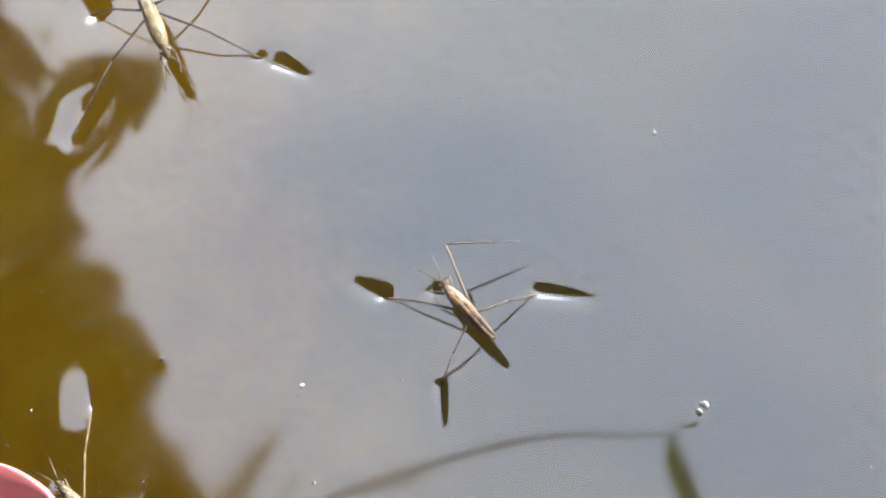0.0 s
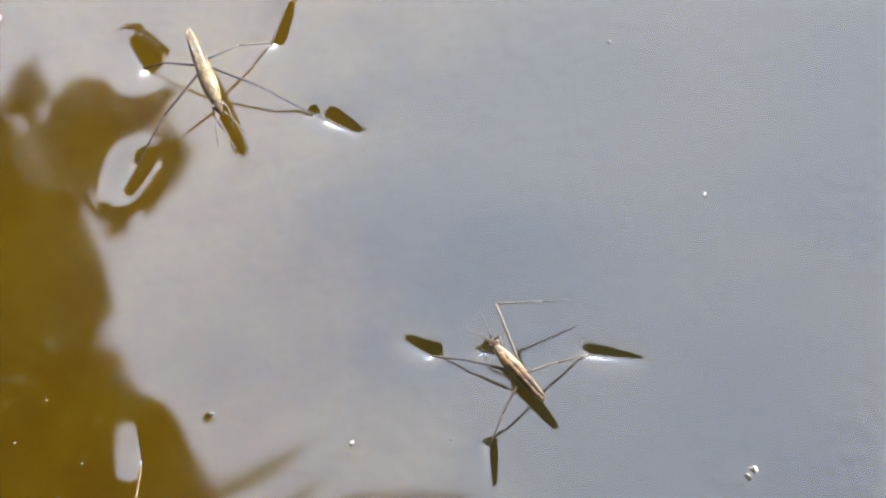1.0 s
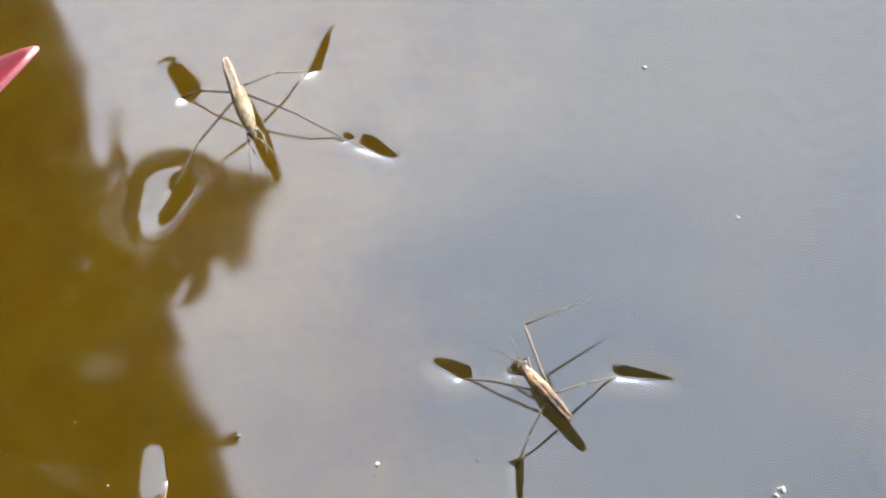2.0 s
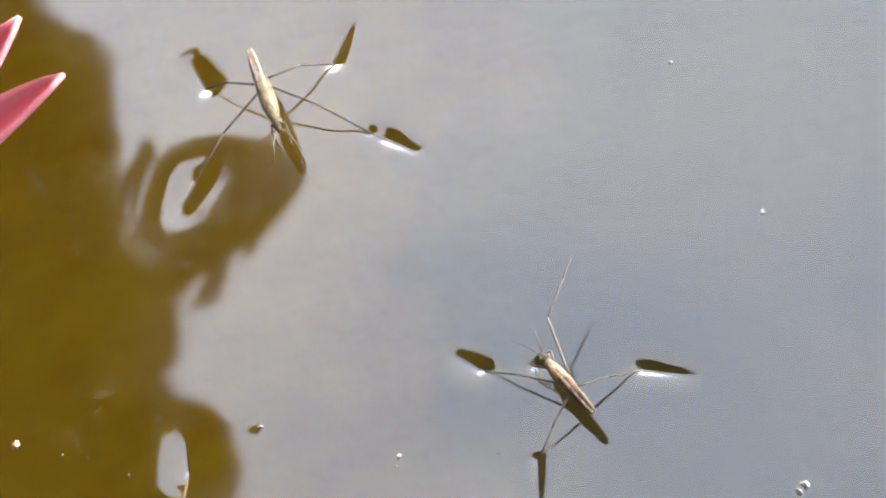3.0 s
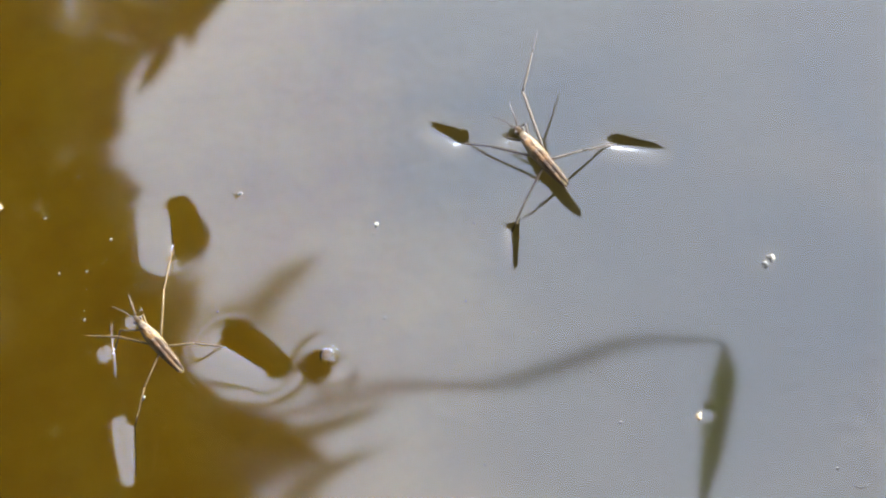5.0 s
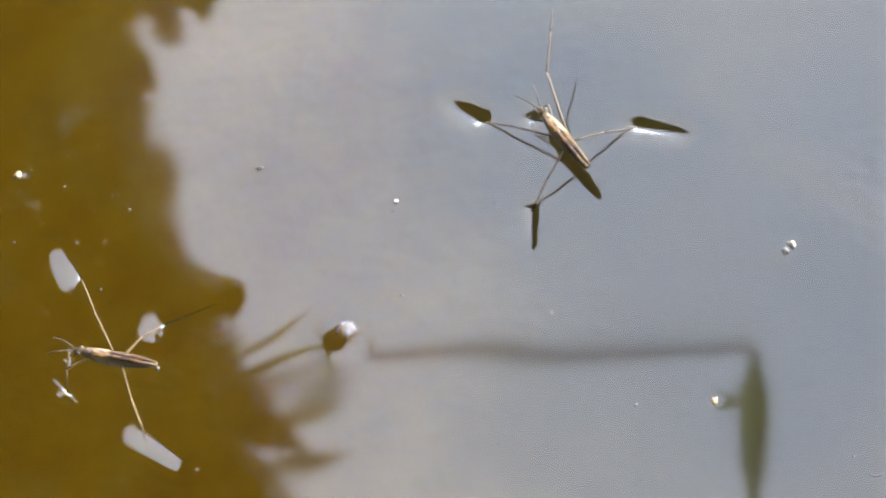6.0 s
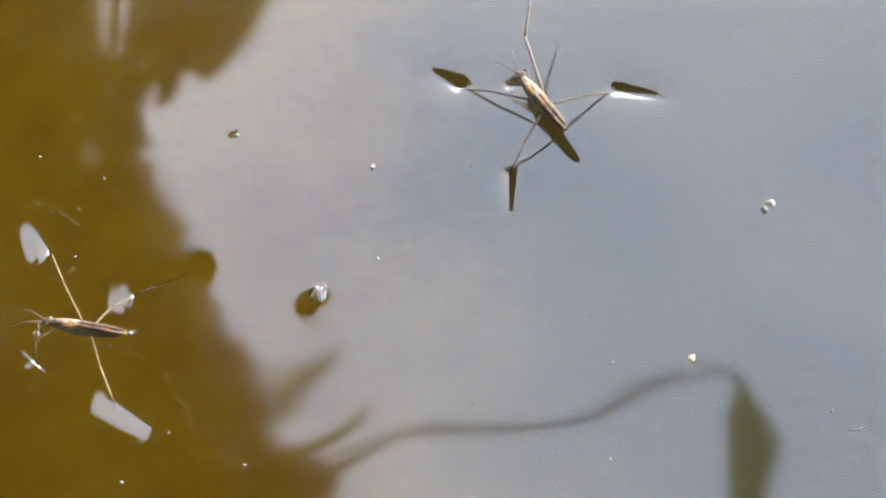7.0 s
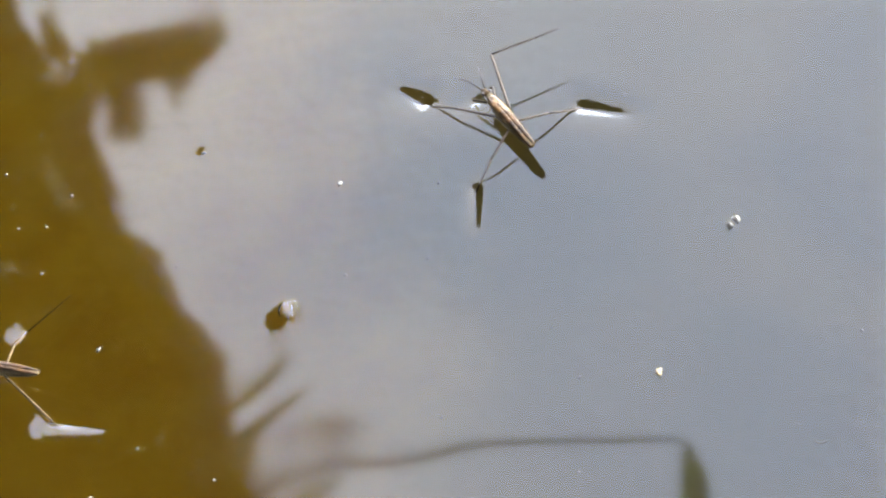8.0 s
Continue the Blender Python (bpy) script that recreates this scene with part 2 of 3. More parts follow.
def blob(r, seed, squash=(1, 1, 1), sub=2, rough=0.25):
    """An uneven rounded grain."""
    bm = bmesh.new()
    bmesh.ops.create_icosphere(bm, subdivisions=sub, radius=1)
    off = Vector((seed * 3.7, seed * 1.3, seed * 2.1))
    verts = []
    for v in bm.verts:
        k = 1 + rough * noise.noise(v.co * 1.6 + off) * 1.5
        verts.append((v.co.x * k * r * squash[0], v.co.y * k * r * squash[1], v.co.z * k * r * squash[2]))
    faces = [tuple(v.index for v in f.verts) for f in bm.faces]
    bm.free()
    return verts, faces


# ---------------------------------------------------------------- where the feet stand, in each strider's own space (millimetres)
# leg: base, knee, foot (meets the water), end of the tarsus that lies on it
STRIDER_A = dict(at=(-1.77, -10.26, 11.65), length=11.6, height=2.6, dent=(0.58, 0.88), own=dict(left_hind_leg=(0.4, 0.5)), legs=dict(
    left_middle_leg=((-0.75, 1.2, 2.3), (-3.3, 6.5, 1.2), (-5.71, 11.51, -0.6), (-7.0, 15.2, -0.25)),
    right_hind_leg=((0.75, -0.9, 2.3), (4.2, -1.3, 1.2), (7.8, -1.76, -0.6), (11.3, -6.75, -0.25)),
    left_hind_leg=((-0.75, -1.4, 2.4), (-4.2, -2.8, 1.3), (-7.4, -4.0, -0.6), (-10.1, -8.7, -0.25)),
    left_foreleg=((-0.55, 4.0, 2.2), (-1.4, 6.0, 1.6), (-1.0, 7.4, -0.1), (-0.6, 8.0, -0.1)),
    right_foreleg=((0.55, 4.0, 2.2), (1.2, 5.8, 2.0), (0.5, 6.9, 0.9), (0.1, 7.4, 0.6)),
))
STRIDER_B = dict(at=(-19.77, 55.37, 178.5), length=17.4, height=3.9, dent=(0.66, 1.3), own=dict(left_middle_leg=(0.62, 1.0)), dented=dict(left_middle_leg=((-11.7, 13.1), (-14.2, 17.6))),
                 prints=(((-9.9, 10.8), (-10.7, 11.6), 0.42, 0.7),), legs=dict(
    left_hind_leg=((-1.0, -2.6, 3.4), (-5.2, -3.6, 2.3), (-9.0, -4.4, -0.45), (-12.6, -9.2, -0.25)),
    right_hind_leg=((1.0, -2.6, 3.4), (4.5, -6.7, 2.3), (7.6, -10.6, -0.45), (8.4, -16.4, -0.25)),
    left_middle_leg=((-1.05, -0.6, 3.4), (-5.7, 5.4, 2.4), (-10.3, 11.3, -0.35), (-14.2, 17.6, -0.25)),
    right_middle_leg=((1.05, -0.6, 3.4), (6.9, 2.5, 2.4), (12.7, 5.5, -0.45), (15.4, 9.0, -0.25)),
    left_foreleg=((-0.5, 5.2, 3.2), (-1.0, 7.2, 2.9), (-0.8, 9.4, 2.7), (-0.6, 10.4, 2.6)),
    right_foreleg=((0.5, 5.2, 3.2), (1.0, 7.2, 3.0), (0.7, 9.5, 2.7), (0.5, 10.4, 2.6)),
))
STRIDER_C = dict(at=(-57.1, -14.2, 51.6), length=11.2, height=2.3, dent=(0.5, 1.2), own=dict(right_hind_leg=(0.46, 1.15), left_foreleg=(0.42, 1.0), right_foreleg=(0.26, 0.65)), legs=dict(
    right_middle_leg=((0.6, 0.6, 2.1), (5.6, 5.8, 1.7), (11.0, 11.3, -0.3), (13.7, 14.8, -0.1)),
    right_hind_leg=((0.6, -0.8, 2.1), (3.6, -1.4, 1.5), (6.6, -2.1, -0.3), (10.3, -7.4, -0.1)),
    left_hind_leg=((-0.6, -1.0, 2.1), (-3.9, -3.5, 1.5), (-7.0, -6.0, -0.3), (-9.5, -12.2, -0.1)),
    left_foreleg=((-0.45, 3.6, 2.0), (-2.2, 5.6, 1.8), (-3.9, 5.5, -0.1), (-4.1, 5.6, -0.1)),
    right_foreleg=((0.45, 3.6, 2.0), (0.9, 5.4, 1.8), (0.1, 7.0, -0.1), (0.0, 7.2, -0.1)),
))
FORE_DENT = (0.5, 0.75)
TAPER = 0.55                       # a dent is shallower towards the tip of the tarsus


def dent_of(s, name):
    """Depth and reach of the dent under a foot, in millimetres."""
    return s.get("own", {}).get(name, FORE_DENT if "fore" in name else s["dent"])


def dents_of(s):
    """The dents that a strider's feet press into the water: ends, depth, reach, in the world."""
    x, y, turn = s["at"]
    c, n = math.cos(radians(turn)), math.sin(radians(turn))
    for name, (_, _, foot, end) in s["legs"].items():
        if foot[2] > 0:
            continue
        depth, reach = dent_of(s, name)
        ends = s.get("dented", {}).get(name, (foot, end))
        yield [(x + p[0] * c - p[1] * n, y + p[0] * n + p[1] * c) for p in ends], depth, reach
    for p, q, depth, reach in s.get("prints", ()):
        yield [(x + k[0] * c - k[1] * n, y + k[0] * n + k[1] * c) for k in (p, q)], depth, reach


# ---------------------------------------------------------------- ground under and round the pond
def step(v):
    v = min(max(v, 0), 1)
    return v * v * (3 - 2 * v)


def ground():
    """One sheet: the pond's muddy bed, the bank behind and to the left, and the far shore."""
    lines = [0.22 * math.sinh(6.6 * k / 48) for k in range(-48, 49)]
    verts, faces, n = [], [], len(lines)
    for y in lines:
        for x in lines:
            shore = 0.28 * noise.noise(Vector((x * 0.8, y * 0.8, 3.1))) + 0.12 * noise.noise(Vector((x * 2.6, y * 2.6, 7.7)))
            near = max(-x - 1.1, -y - 0.8) + shore - 0.1
            far = math.hypot(x, y) - 20 + 3 * noise.noise(Vector((x * 0.1, y * 0.1, 1.7)))
            rise = max(step(near / 0.9), step(far / 8))
            bumps = 0.05 * noise.noise(Vector((x * 1.3, y * 1.3, 0.4))) * (0.2 + rise)
            verts.append((x, y, -0.24 + 0.55 * rise + bumps))
    for j in range(n - 1):
        for i in range(n - 1):
            a = j * n + i
            faces.append((a, a + 1, a + n + 1, a + n))
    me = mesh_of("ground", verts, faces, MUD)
    me.materials.append(BANK)
    for p in me.polygons:
        if p.center.z > -0.06:
            p.material_index = 1
    tagged(new("ground", me), "olive-brown muddy pond bed rising to a soil bank", "ground", kind="structure")


ground()


# ---------------------------------------------------------------- water striders
def limb(points, r0, r1):
    """Leg segment, slightly bowed, tapering."""
    a, b = Vector(points[0]), Vector(points[1])
    pts = [a.lerp(b, k / 4) for k in range(5)]
    return tube([tuple(p * MM) for p in pts], [(r0 + (r1 - r0) * k / 4) * MM for k in range(5)], 7)


def joined(*vfs):
    verts, faces = [], []
    for v, f in vfs:
        n = len(verts)
        verts += list(v)
        faces += [tuple(i + n for i in q) for q in f]
    return verts, faces


def leg(name, joints, thick, mat, parent):
    """Leg with its origin at the hip: femur mesh, with tibia and tarsus as pieces of their own."""
    base, knee, foot, end = (Vector(j) for j in joints)
    femur = part(name, mesh_of(name, *limb((Vector((0, 0, 0)), knee - base), 0.17 * thick, 0.13 * thick), mat), parent, at=pose(*(base * MM)))
    part("tibia", mesh_of("tibia", *limb((knee - base, foot - base), 0.13 * thick, 0.11 * thick), mat), femur)
    part("tarsus", mesh_of("tarsus", *limb((foot - base, end - base), 0.075 * thick, 0.04 * thick), mat), femur)
    return femur


def water_strider(spec, label, top, legs, thick=1.0):
    x, y, turn = spec["at"]
    L, h = spec["length"], spec["height"]
    ob = new("water_strider")
    ob.matrix_basis = pose(x * MM, y * MM, 0, 0, 0, turn)
    tagged(ob, label, "insect", "water striders on the pond")
    f = L / 11.8                     # plan of an insect 11.8 mm long, along y
    w = 0.92 + 0.5 * (f - 1)
    body = [(-5.75, .10, .10, .08), (-5.5, .30, .26, .0), (-4.6, .50, .46, -.1), (-3.2, .66, .66, -.2), (-1.6, .80, .82, -.28), (0, .92, .92, -.3),
            (1.3, .95, .94, -.27), (2.6, .84, .84, -.2), (3.6, .64, .66, -.08), (4.3, .46, .5, .02)]
    me = mesh_of("body", *loft([(q[0] * f * MM, q[1] * w * MM, q[2] * w * MM, (h + q[3]) * MM) for q in body]), BELLY)
    part("body", me, ob, "brown body with pale silvery hairs on its belly")
    shield = [(0.2, .1, .06, .55), (0.5, .5, .2, .46), (1.4, .66, .3, .42), (2.5, .63, .28, .40), (3.5, .5, .2, .38), (4.0, .36, .12, .34), (4.1, .2, .05, .32)]
    part("pronotum", mesh_of("pronotum", *loft([(q[0] * f * MM, q[1] * w * MM, q[2] * w * MM, (h + q[3]) * MM) for q in shield]), GOLD), ob, "golden brown back shield")
    wing = [(0.7, .12, .05, .62), (0.3, .42, .12, .58), (-1.2, .5, .16, .5), (-3.0, .44, .14, .42), (-4.6, .3, .1, .3), (-5.6, .14, .05, .22), (-5.9, .05, .03, .2)]
    for side in (-1, 1):
        rings = [(q[0] * f * MM, q[1] * 0.62 * w * MM, q[2] * w * MM, (h + q[3]) * MM) for q in wing]
        v, fc = loft(rings, 10)
        v = [(p[0] + side * 0.24 * w * MM, p[1], p[2]) for p in v]
        part("wing", mesh_of("wing", v, fc, WING if top is not GOLD else GOLD), ob, "folded brown wing with paler veins")
        rim = tube([((side * (0.42 + 0.3 * math.sin(PI * (k + 1) / 9))) * w * MM, (1.2 - 6.6 * k / 8) * f * MM, (h + 0.34 - 0.03 * k) * MM) for k in range(9)], [0.05 * w * MM] * 9, 6)
        part("wing_margin", mesh_of("wing_margin", *rim, RIM), ob, "pale gold edge of the abdomen")
    head = [(4.1, .34, .32, .08), (4.5, .46, .42, .1), (5.0, .46, .42, .1), (5.5, .34, .32, .05), (5.85, .14, .16, -.02), (5.95, .05, .06, -.05)]
    hd = part("head", mesh_of("head", *loft([(q[0] * f * MM, q[1] * w * MM, q[2] * w * MM, (h + q[3]) * MM) for q in head]), SHELL), ob)
    for side in (-1, 1):
        v, fc = blob(0.26 * w * MM, 3, (1, 1.15, 1), 2, 0.0)
        part("eye", mesh_of("eye", v, fc, EYE), hd, "dark bulging eye", pose(side * 0.42 * w * MM, 4.85 * f * MM, (h + 0.2) * MM))
        ant = tube([(side * p[0] * f * MM, p[1] * f * MM, (h + p[2]) * MM) for p in ((.2, 5.7, .15), (.55, 6.7, .5), (.8, 7.4, .6), (1.0, 8.3, .35), (1.25, 9.2, 0.0))],
                   [q * w * MM for q in (.085, .075, .06, .055, .04)], 6)
        part("antenna", mesh_of("antenna", *ant, LEGMAT), hd)
    beak = tube([(0, 5.8 * f * MM, (h - .1) * MM), (0, 5.5 * f * MM, (h - .55) * MM), (0, 4.4 * f * MM, (h - .75) * MM)], [.1 * MM, .08 * MM, .04 * MM], 6)
    part("beak", mesh_of("beak", *beak, SHELL), hd)
    made = {}
    for name, joints in spec["legs"].items():
        short = name.split("_", 1)[1]
        made[name] = leg(short, joints, (0.8 if "fore" in name else 0.88) * thick, legs, ob)
    return ob, made


strider_a, legs_a = water_strider(STRIDER_A, "brown water strider with one middle leg lifted, standing on the water", WING, LEGMAT)
strider_b, legs_b = water_strider(STRIDER_B, "large golden-backed water strider standing on the water", GOLD, LEGMAT, 1.1)
strider_c, legs_c = water_strider(STRIDER_C, "small pale-legged water strider that turns beside a bubble", WING, PALELEG)

# the lifted middle leg of the first strider: the tibia swings at the knee
hip, knee = Vector((0.75, 0.9, 2.4)), Vector((2.87, 7.85, 4.5))
lifted = part("middle_leg", mesh_of("middle_leg", *limb((Vector((0, 0, 0)), knee - hip), 0.165, 0.135), LEGMAT), strider_a, "middle leg held up in the air", pose(*(hip * MM)))
shin = part("tibia", mesh_of("tibia", *joined(limb(((0, 0, 0), (0, 5.2, 0)), 0.13, 0.1), limb(((0, 5.2, 0), (0, 8.2, 0)), 0.09, 0.05)), LEGMAT), lifted, "", pose(*((knee - hip) * MM)))
# the last strider's free middle leg
loose = leg("middle_leg", ((-0.6, 0.8, 2.1), (-2.8, 5.0, 1.8), (-4.6, 8.2, 0.6), (-5.4, 9.6, 0.35)), 0.9, PALELEG, strider_c)


# ---------------------------------------------------------------- water
swell_a, swell_b = new("water_ripple"), new("water_ripple")


def water_material():
    m, nt, out = material("pond_water")

    def math_node(op, a, b=None, c=None):
        n = node(nt, "ShaderNodeMath", operation=op)
        for i, v in enumerate((a, b, c)):
            if v is None:
                continue
            if isinstance(v, (int, float)):
                n.inputs[i].default_value = v
            else:
                link(nt, v, n.inputs[i])
        return n.outputs[0]

    def vec(op, a, b=None):
        n = node(nt, "ShaderNodeVectorMath", operation=op)
        for i, v in enumerate((a, b)):
            if v is None:
                continue
            if isinstance(v, (tuple, Vector)):
                n.inputs[i].default_value = v
            else:
                link(nt, v, n.inputs[i])
        return n

    def dent(ob, a, b, depth, reach):
        """Height of the dent of a foot that lies from a to b in the space of ob."""
        co = node(nt, "ShaderNodeTexCoord", object=ob)
        a, b = Vector((a[0], a[1], 0)) * MM, Vector((b[0], b[1], 0)) * MM
        flat = vec("MULTIPLY", co.outputs["Object"], (1, 1, 0)).outputs["Vector"]
        pa = vec("SUBTRACT", flat, a).outputs["Vector"]
        ba = b - a
        k = math_node("MULTIPLY", vec("DOT_PRODUCT", pa, ba).outputs["Value"], 1 / ba.length_squared)
        k = math_node("MINIMUM", math_node("MAXIMUM", k, 0.0), 1.0)
        foot = node(nt, "ShaderNodeVectorMath", operation="SCALE")
        foot.inputs[0].default_value = ba
        link(nt, k, foot.inputs["Scale"])
        d = vec("LENGTH", vec("SUBTRACT", pa, foot.outputs["Vector"]).outputs["Vector"]).outputs["Value"]
        d = math_node("SQRT", math_node("ADD", math_node("MULTIPLY", d, d), (0.12 * MM) ** 2))
        full = math_node("MULTIPLY_ADD", k, TAPER * depth * MM, -depth * MM)
        return math_node("MULTIPLY", math_node("EXPONENT", math_node("MULTIPLY", d, -1 / (reach * MM))), full)

    total = None
    for name, joints in STRIDER_C["legs"].items():
        base = Vector(joints[0])
        depth, reach = dent_of(STRIDER_C, name)
        hgt = dent(legs_c[name], Vector(joints[2]) - base, Vector(joints[3]) - base, depth, reach)
        total = hgt if total is None else math_node("ADD", total, hgt)
    # two crossing trains of small ripples
    for ob, scale, stretch, amount in ((swell_a, 26, (1, 0.6, 0), RIPPLE_A), (swell_b, 48, (0.7, 1, 0), RIPPLE_B)):
        co = node(nt, "ShaderNodeTexCoord", object=ob)
        mp = node(nt, "ShaderNodeMapping")
        mp.inputs["Scale"].default_value = stretch
        link(nt, co.outputs["Object"], mp.inputs["Vector"])
        n = node(nt, "ShaderNodeTexNoise")
        n.inputs["Scale"].default_value, n.inputs["Detail"].default_value = scale, 0.6
        link(nt, mp.outputs["Vector"], n.inputs["Vector"])
        total = math_node("ADD", total, math_node("MULTIPLY", n.outputs["Fac"], amount * MM))
    bp = node(nt, "ShaderNodeBump")
    bp.inputs["Strength"].default_value, bp.inputs["Distance"].default_value = 1.0, 1.0
    bp.inputs["Filter Width"].default_value = 1.0
    link(nt, total, bp.inputs["Height"])
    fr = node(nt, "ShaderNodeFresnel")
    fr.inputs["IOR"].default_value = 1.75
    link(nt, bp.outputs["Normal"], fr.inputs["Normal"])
    gl = node(nt, "ShaderNodeBsdfGlossy")
    gl.inputs["Roughness"].default_value = 0.039        # fine wind ripples soften far reflections
    link(nt, bp.outputs["Normal"], gl.inputs["Normal"])
    tr = node(nt, "ShaderNodeBsdfTransparent")
    tr.inputs["Color"].default_value = (0.93, 0.9, 0.7, 1)
    mx = node(nt, "ShaderNodeMixShader")
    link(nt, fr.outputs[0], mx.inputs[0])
    link(nt, tr.outputs[0], mx.inputs[1])
    link(nt, gl.outputs[0], mx.inputs[2])
    link(nt, mx.outputs[0], out.inputs["Surface"])
    return m


RIPPLE_A, RIPPLE_B = 0.5, 0.2      # heights of the two ripple trains, in millimetres
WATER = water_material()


BUBBLE_AT = (-32.2, -21.8)
# floating specks: place and size in millimetres
SPECKS = ((-21.8, -6.9, .45), (14.5, -34.8, .75), (15.4, -34.3, .55), (26.4, 31.6, .5), (-35.1, 6.2, .5), (-63.1, 20.6, .8), (26.3, 2.5, .42), (33.3, 13.9, .3), (-58.0, 16.0, .4), (-51.2, 8.3, .4),
          (-58.2, 6.7, .3), (-65.4, 10.9, .35), (-15.9, -22.4, .35), (39.5, -3.3, .3), (26.4, -50.3, .35), (-42.0, -8.8, .35), (-55.0, 5.2, .35), (-5.1, 1.3, .3), (-31.9, 58.5, .35),
          (-11.6, -12.8, .35), (-6.8, -38.0, .35), (-53.0, -15.8, .45), (-24.8, -19.8, .35), (1.2, -48.8, .5), (11.2, -61.2, .35), (11.2, -11.3, .3), (-6.3, -45.4, .4), (-56.9, -1.5, .4),
          (-51.8, -31.0, .4), (-10.6, -30.1, .35), (-45.0, -39.0, .4), (-58.0, -34.7, .45), (-52.7, 19.9, .3), (-45.4, 24.7, .3), (21.2, -53.9, .35), (-10.2, -56.2, .35), (-20.8, -43.2, .3),
          (-15.1, -48.0, .3), (-22.5, -8.0, .3))


def water():
    """The pond's surface: a fine sheet dented under the feet of the striders, within a wide one."""
    x0, x1, y0, y1, pitch = -0.085, 0.065, -0.085, 0.1, 0.00028
    nx, ny = int((x1 - x0) / pitch) + 1, int((y1 - y0) / pitch) + 1
    X, Y = np.meshgrid(np.linspace(x0, x1, nx), np.linspace(y0, y1, ny))
    Z = np.zeros_like(X)
    for s in (STRIDER_A, STRIDER_B):
        for ((ax, ay), (bx, by)), depth, reach in dents_of(s):
            ax, ay, bx, by = ax * MM, ay * MM, bx * MM, by * MM
            ux, uy = bx - ax, by - ay
            k = np.clip(((X - ax) * ux + (Y - ay) * uy) / (ux * ux + uy * uy), 0, 1)
            d = np.sqrt((X - ax - k * ux) ** 2 + (Y - ay - k * uy) ** 2 + (0.14 * MM) ** 2)
            Z -= depth * (1 - TAPER * k) * MM * np.exp(-d / (reach * MM))
    d = np.sqrt((X - BUBBLE_AT[0] * MM) ** 2 + (Y - BUBBLE_AT[1] * MM) ** 2 + (0.6 * MM) ** 2)
    Z += 0.5 * MM * np.exp(-d / (0.85 * MM))
    for x, y, size in SPECKS:
        if size >= 0.45:
            d = np.sqrt((X - x * MM) ** 2 + (Y - y * MM) ** 2 + (0.3 * MM) ** 2)
            Z += 0.16 * size * MM * np.exp(-d / (0.9 * size * MM))
    edge = np.minimum.reduce([X - x0, x1 - X, Y - y0, y1 - Y])
    Z *= np.clip(edge / 0.004, 0, 1)
    verts = np.stack([X, Y, Z], -1).reshape(-1, 3).tolist()
    a = (np.arange(ny - 1)[:, None] * nx + np.arange(nx - 1)[None, :]).reshape(-1)
    faces = np.stack([a, a + 1, a + nx + 1, a + nx], -1).tolist()
    n = len(verts)
    R = 30
    verts += [(-R, -R, 0), (R, -R, 0), (R, R, 0), (-R, R, 0)]
    c = (0, nx - 1, ny * nx - 1, (ny - 1) * nx)
    for i in range(4):
        j = (i + 1) % 4
        faces.append((n + i, n + j, c[j], c[i]))
    tagged(new("water", mesh_of("water", verts, faces, WATER)), "still olive pond water that mirrors clouds and leaves", "water", kind="structure")


water()


# ---------------------------------------------------------------- the tree that hangs over the pond
def leaf_shape(length, width):
    """A pointed leaf, folded a little along its midrib: six points, four faces."""
    return [(0, 0, 0), (width * 0.45, length * 0.3, 0.12 * width), (-width * 0.45, length * 0.3, 0.12 * width),
            (width * 0.4, length * 0.62, 0.1 * width), (-width * 0.4, length * 0.62, 0.1 * width), (0, length, -0.06 * length), (0, length * 0.45, -0.05 * width)]


LEAF_FACES = [(0, 1, 6), (0, 6, 2), (1, 3, 6), (2, 6, 4), (3, 5, 6), (4, 6, 5)]


def ray_to(az, el, r):
    return Vector((math.sin(radians(az)) * math.cos(radians(el)), math.cos(radians(az)) * math.cos(radians(el)), math.sin(radians(el)))) * r


RIM_LINE = ((30, -7.4), (34, -8.7), (38, -10.2), (42, -10.9), (45, -11.6), (48, -11.9), (51, -13.0), (54, -14.0), (60, -15))      # elevation, azimuth of the crown's rim


def shaded(az, el):
    """Where the crown stands against the sky, seen from the striders."""
    wob = 1.5 * noise.noise(Vector((az * 0.1, el * 0.33, 2.0))) + 0.5 * noise.noise(Vector((az * 0.3, el * 0.9, 5.0)))
    rim = float(np.interp(el, [q[0] for q in RIM_LINE], [q[1] for q in RIM_LINE]))
    if az < rim + wob or az > 150:
        return el > -2
    bough = ((az + 6.9) / 1.45) ** 2 + ((el - 40.2) / 1.0) ** 2          # one bough reaches further out
    if bough < 1 + 0.8 * noise.noise(Vector((az * 0.9, el * 1.1, 8.0))):
        return True
    if az > 75:
        return el > 63 + (az - 75) * 0.3 + wob
    return el > 64 + wob


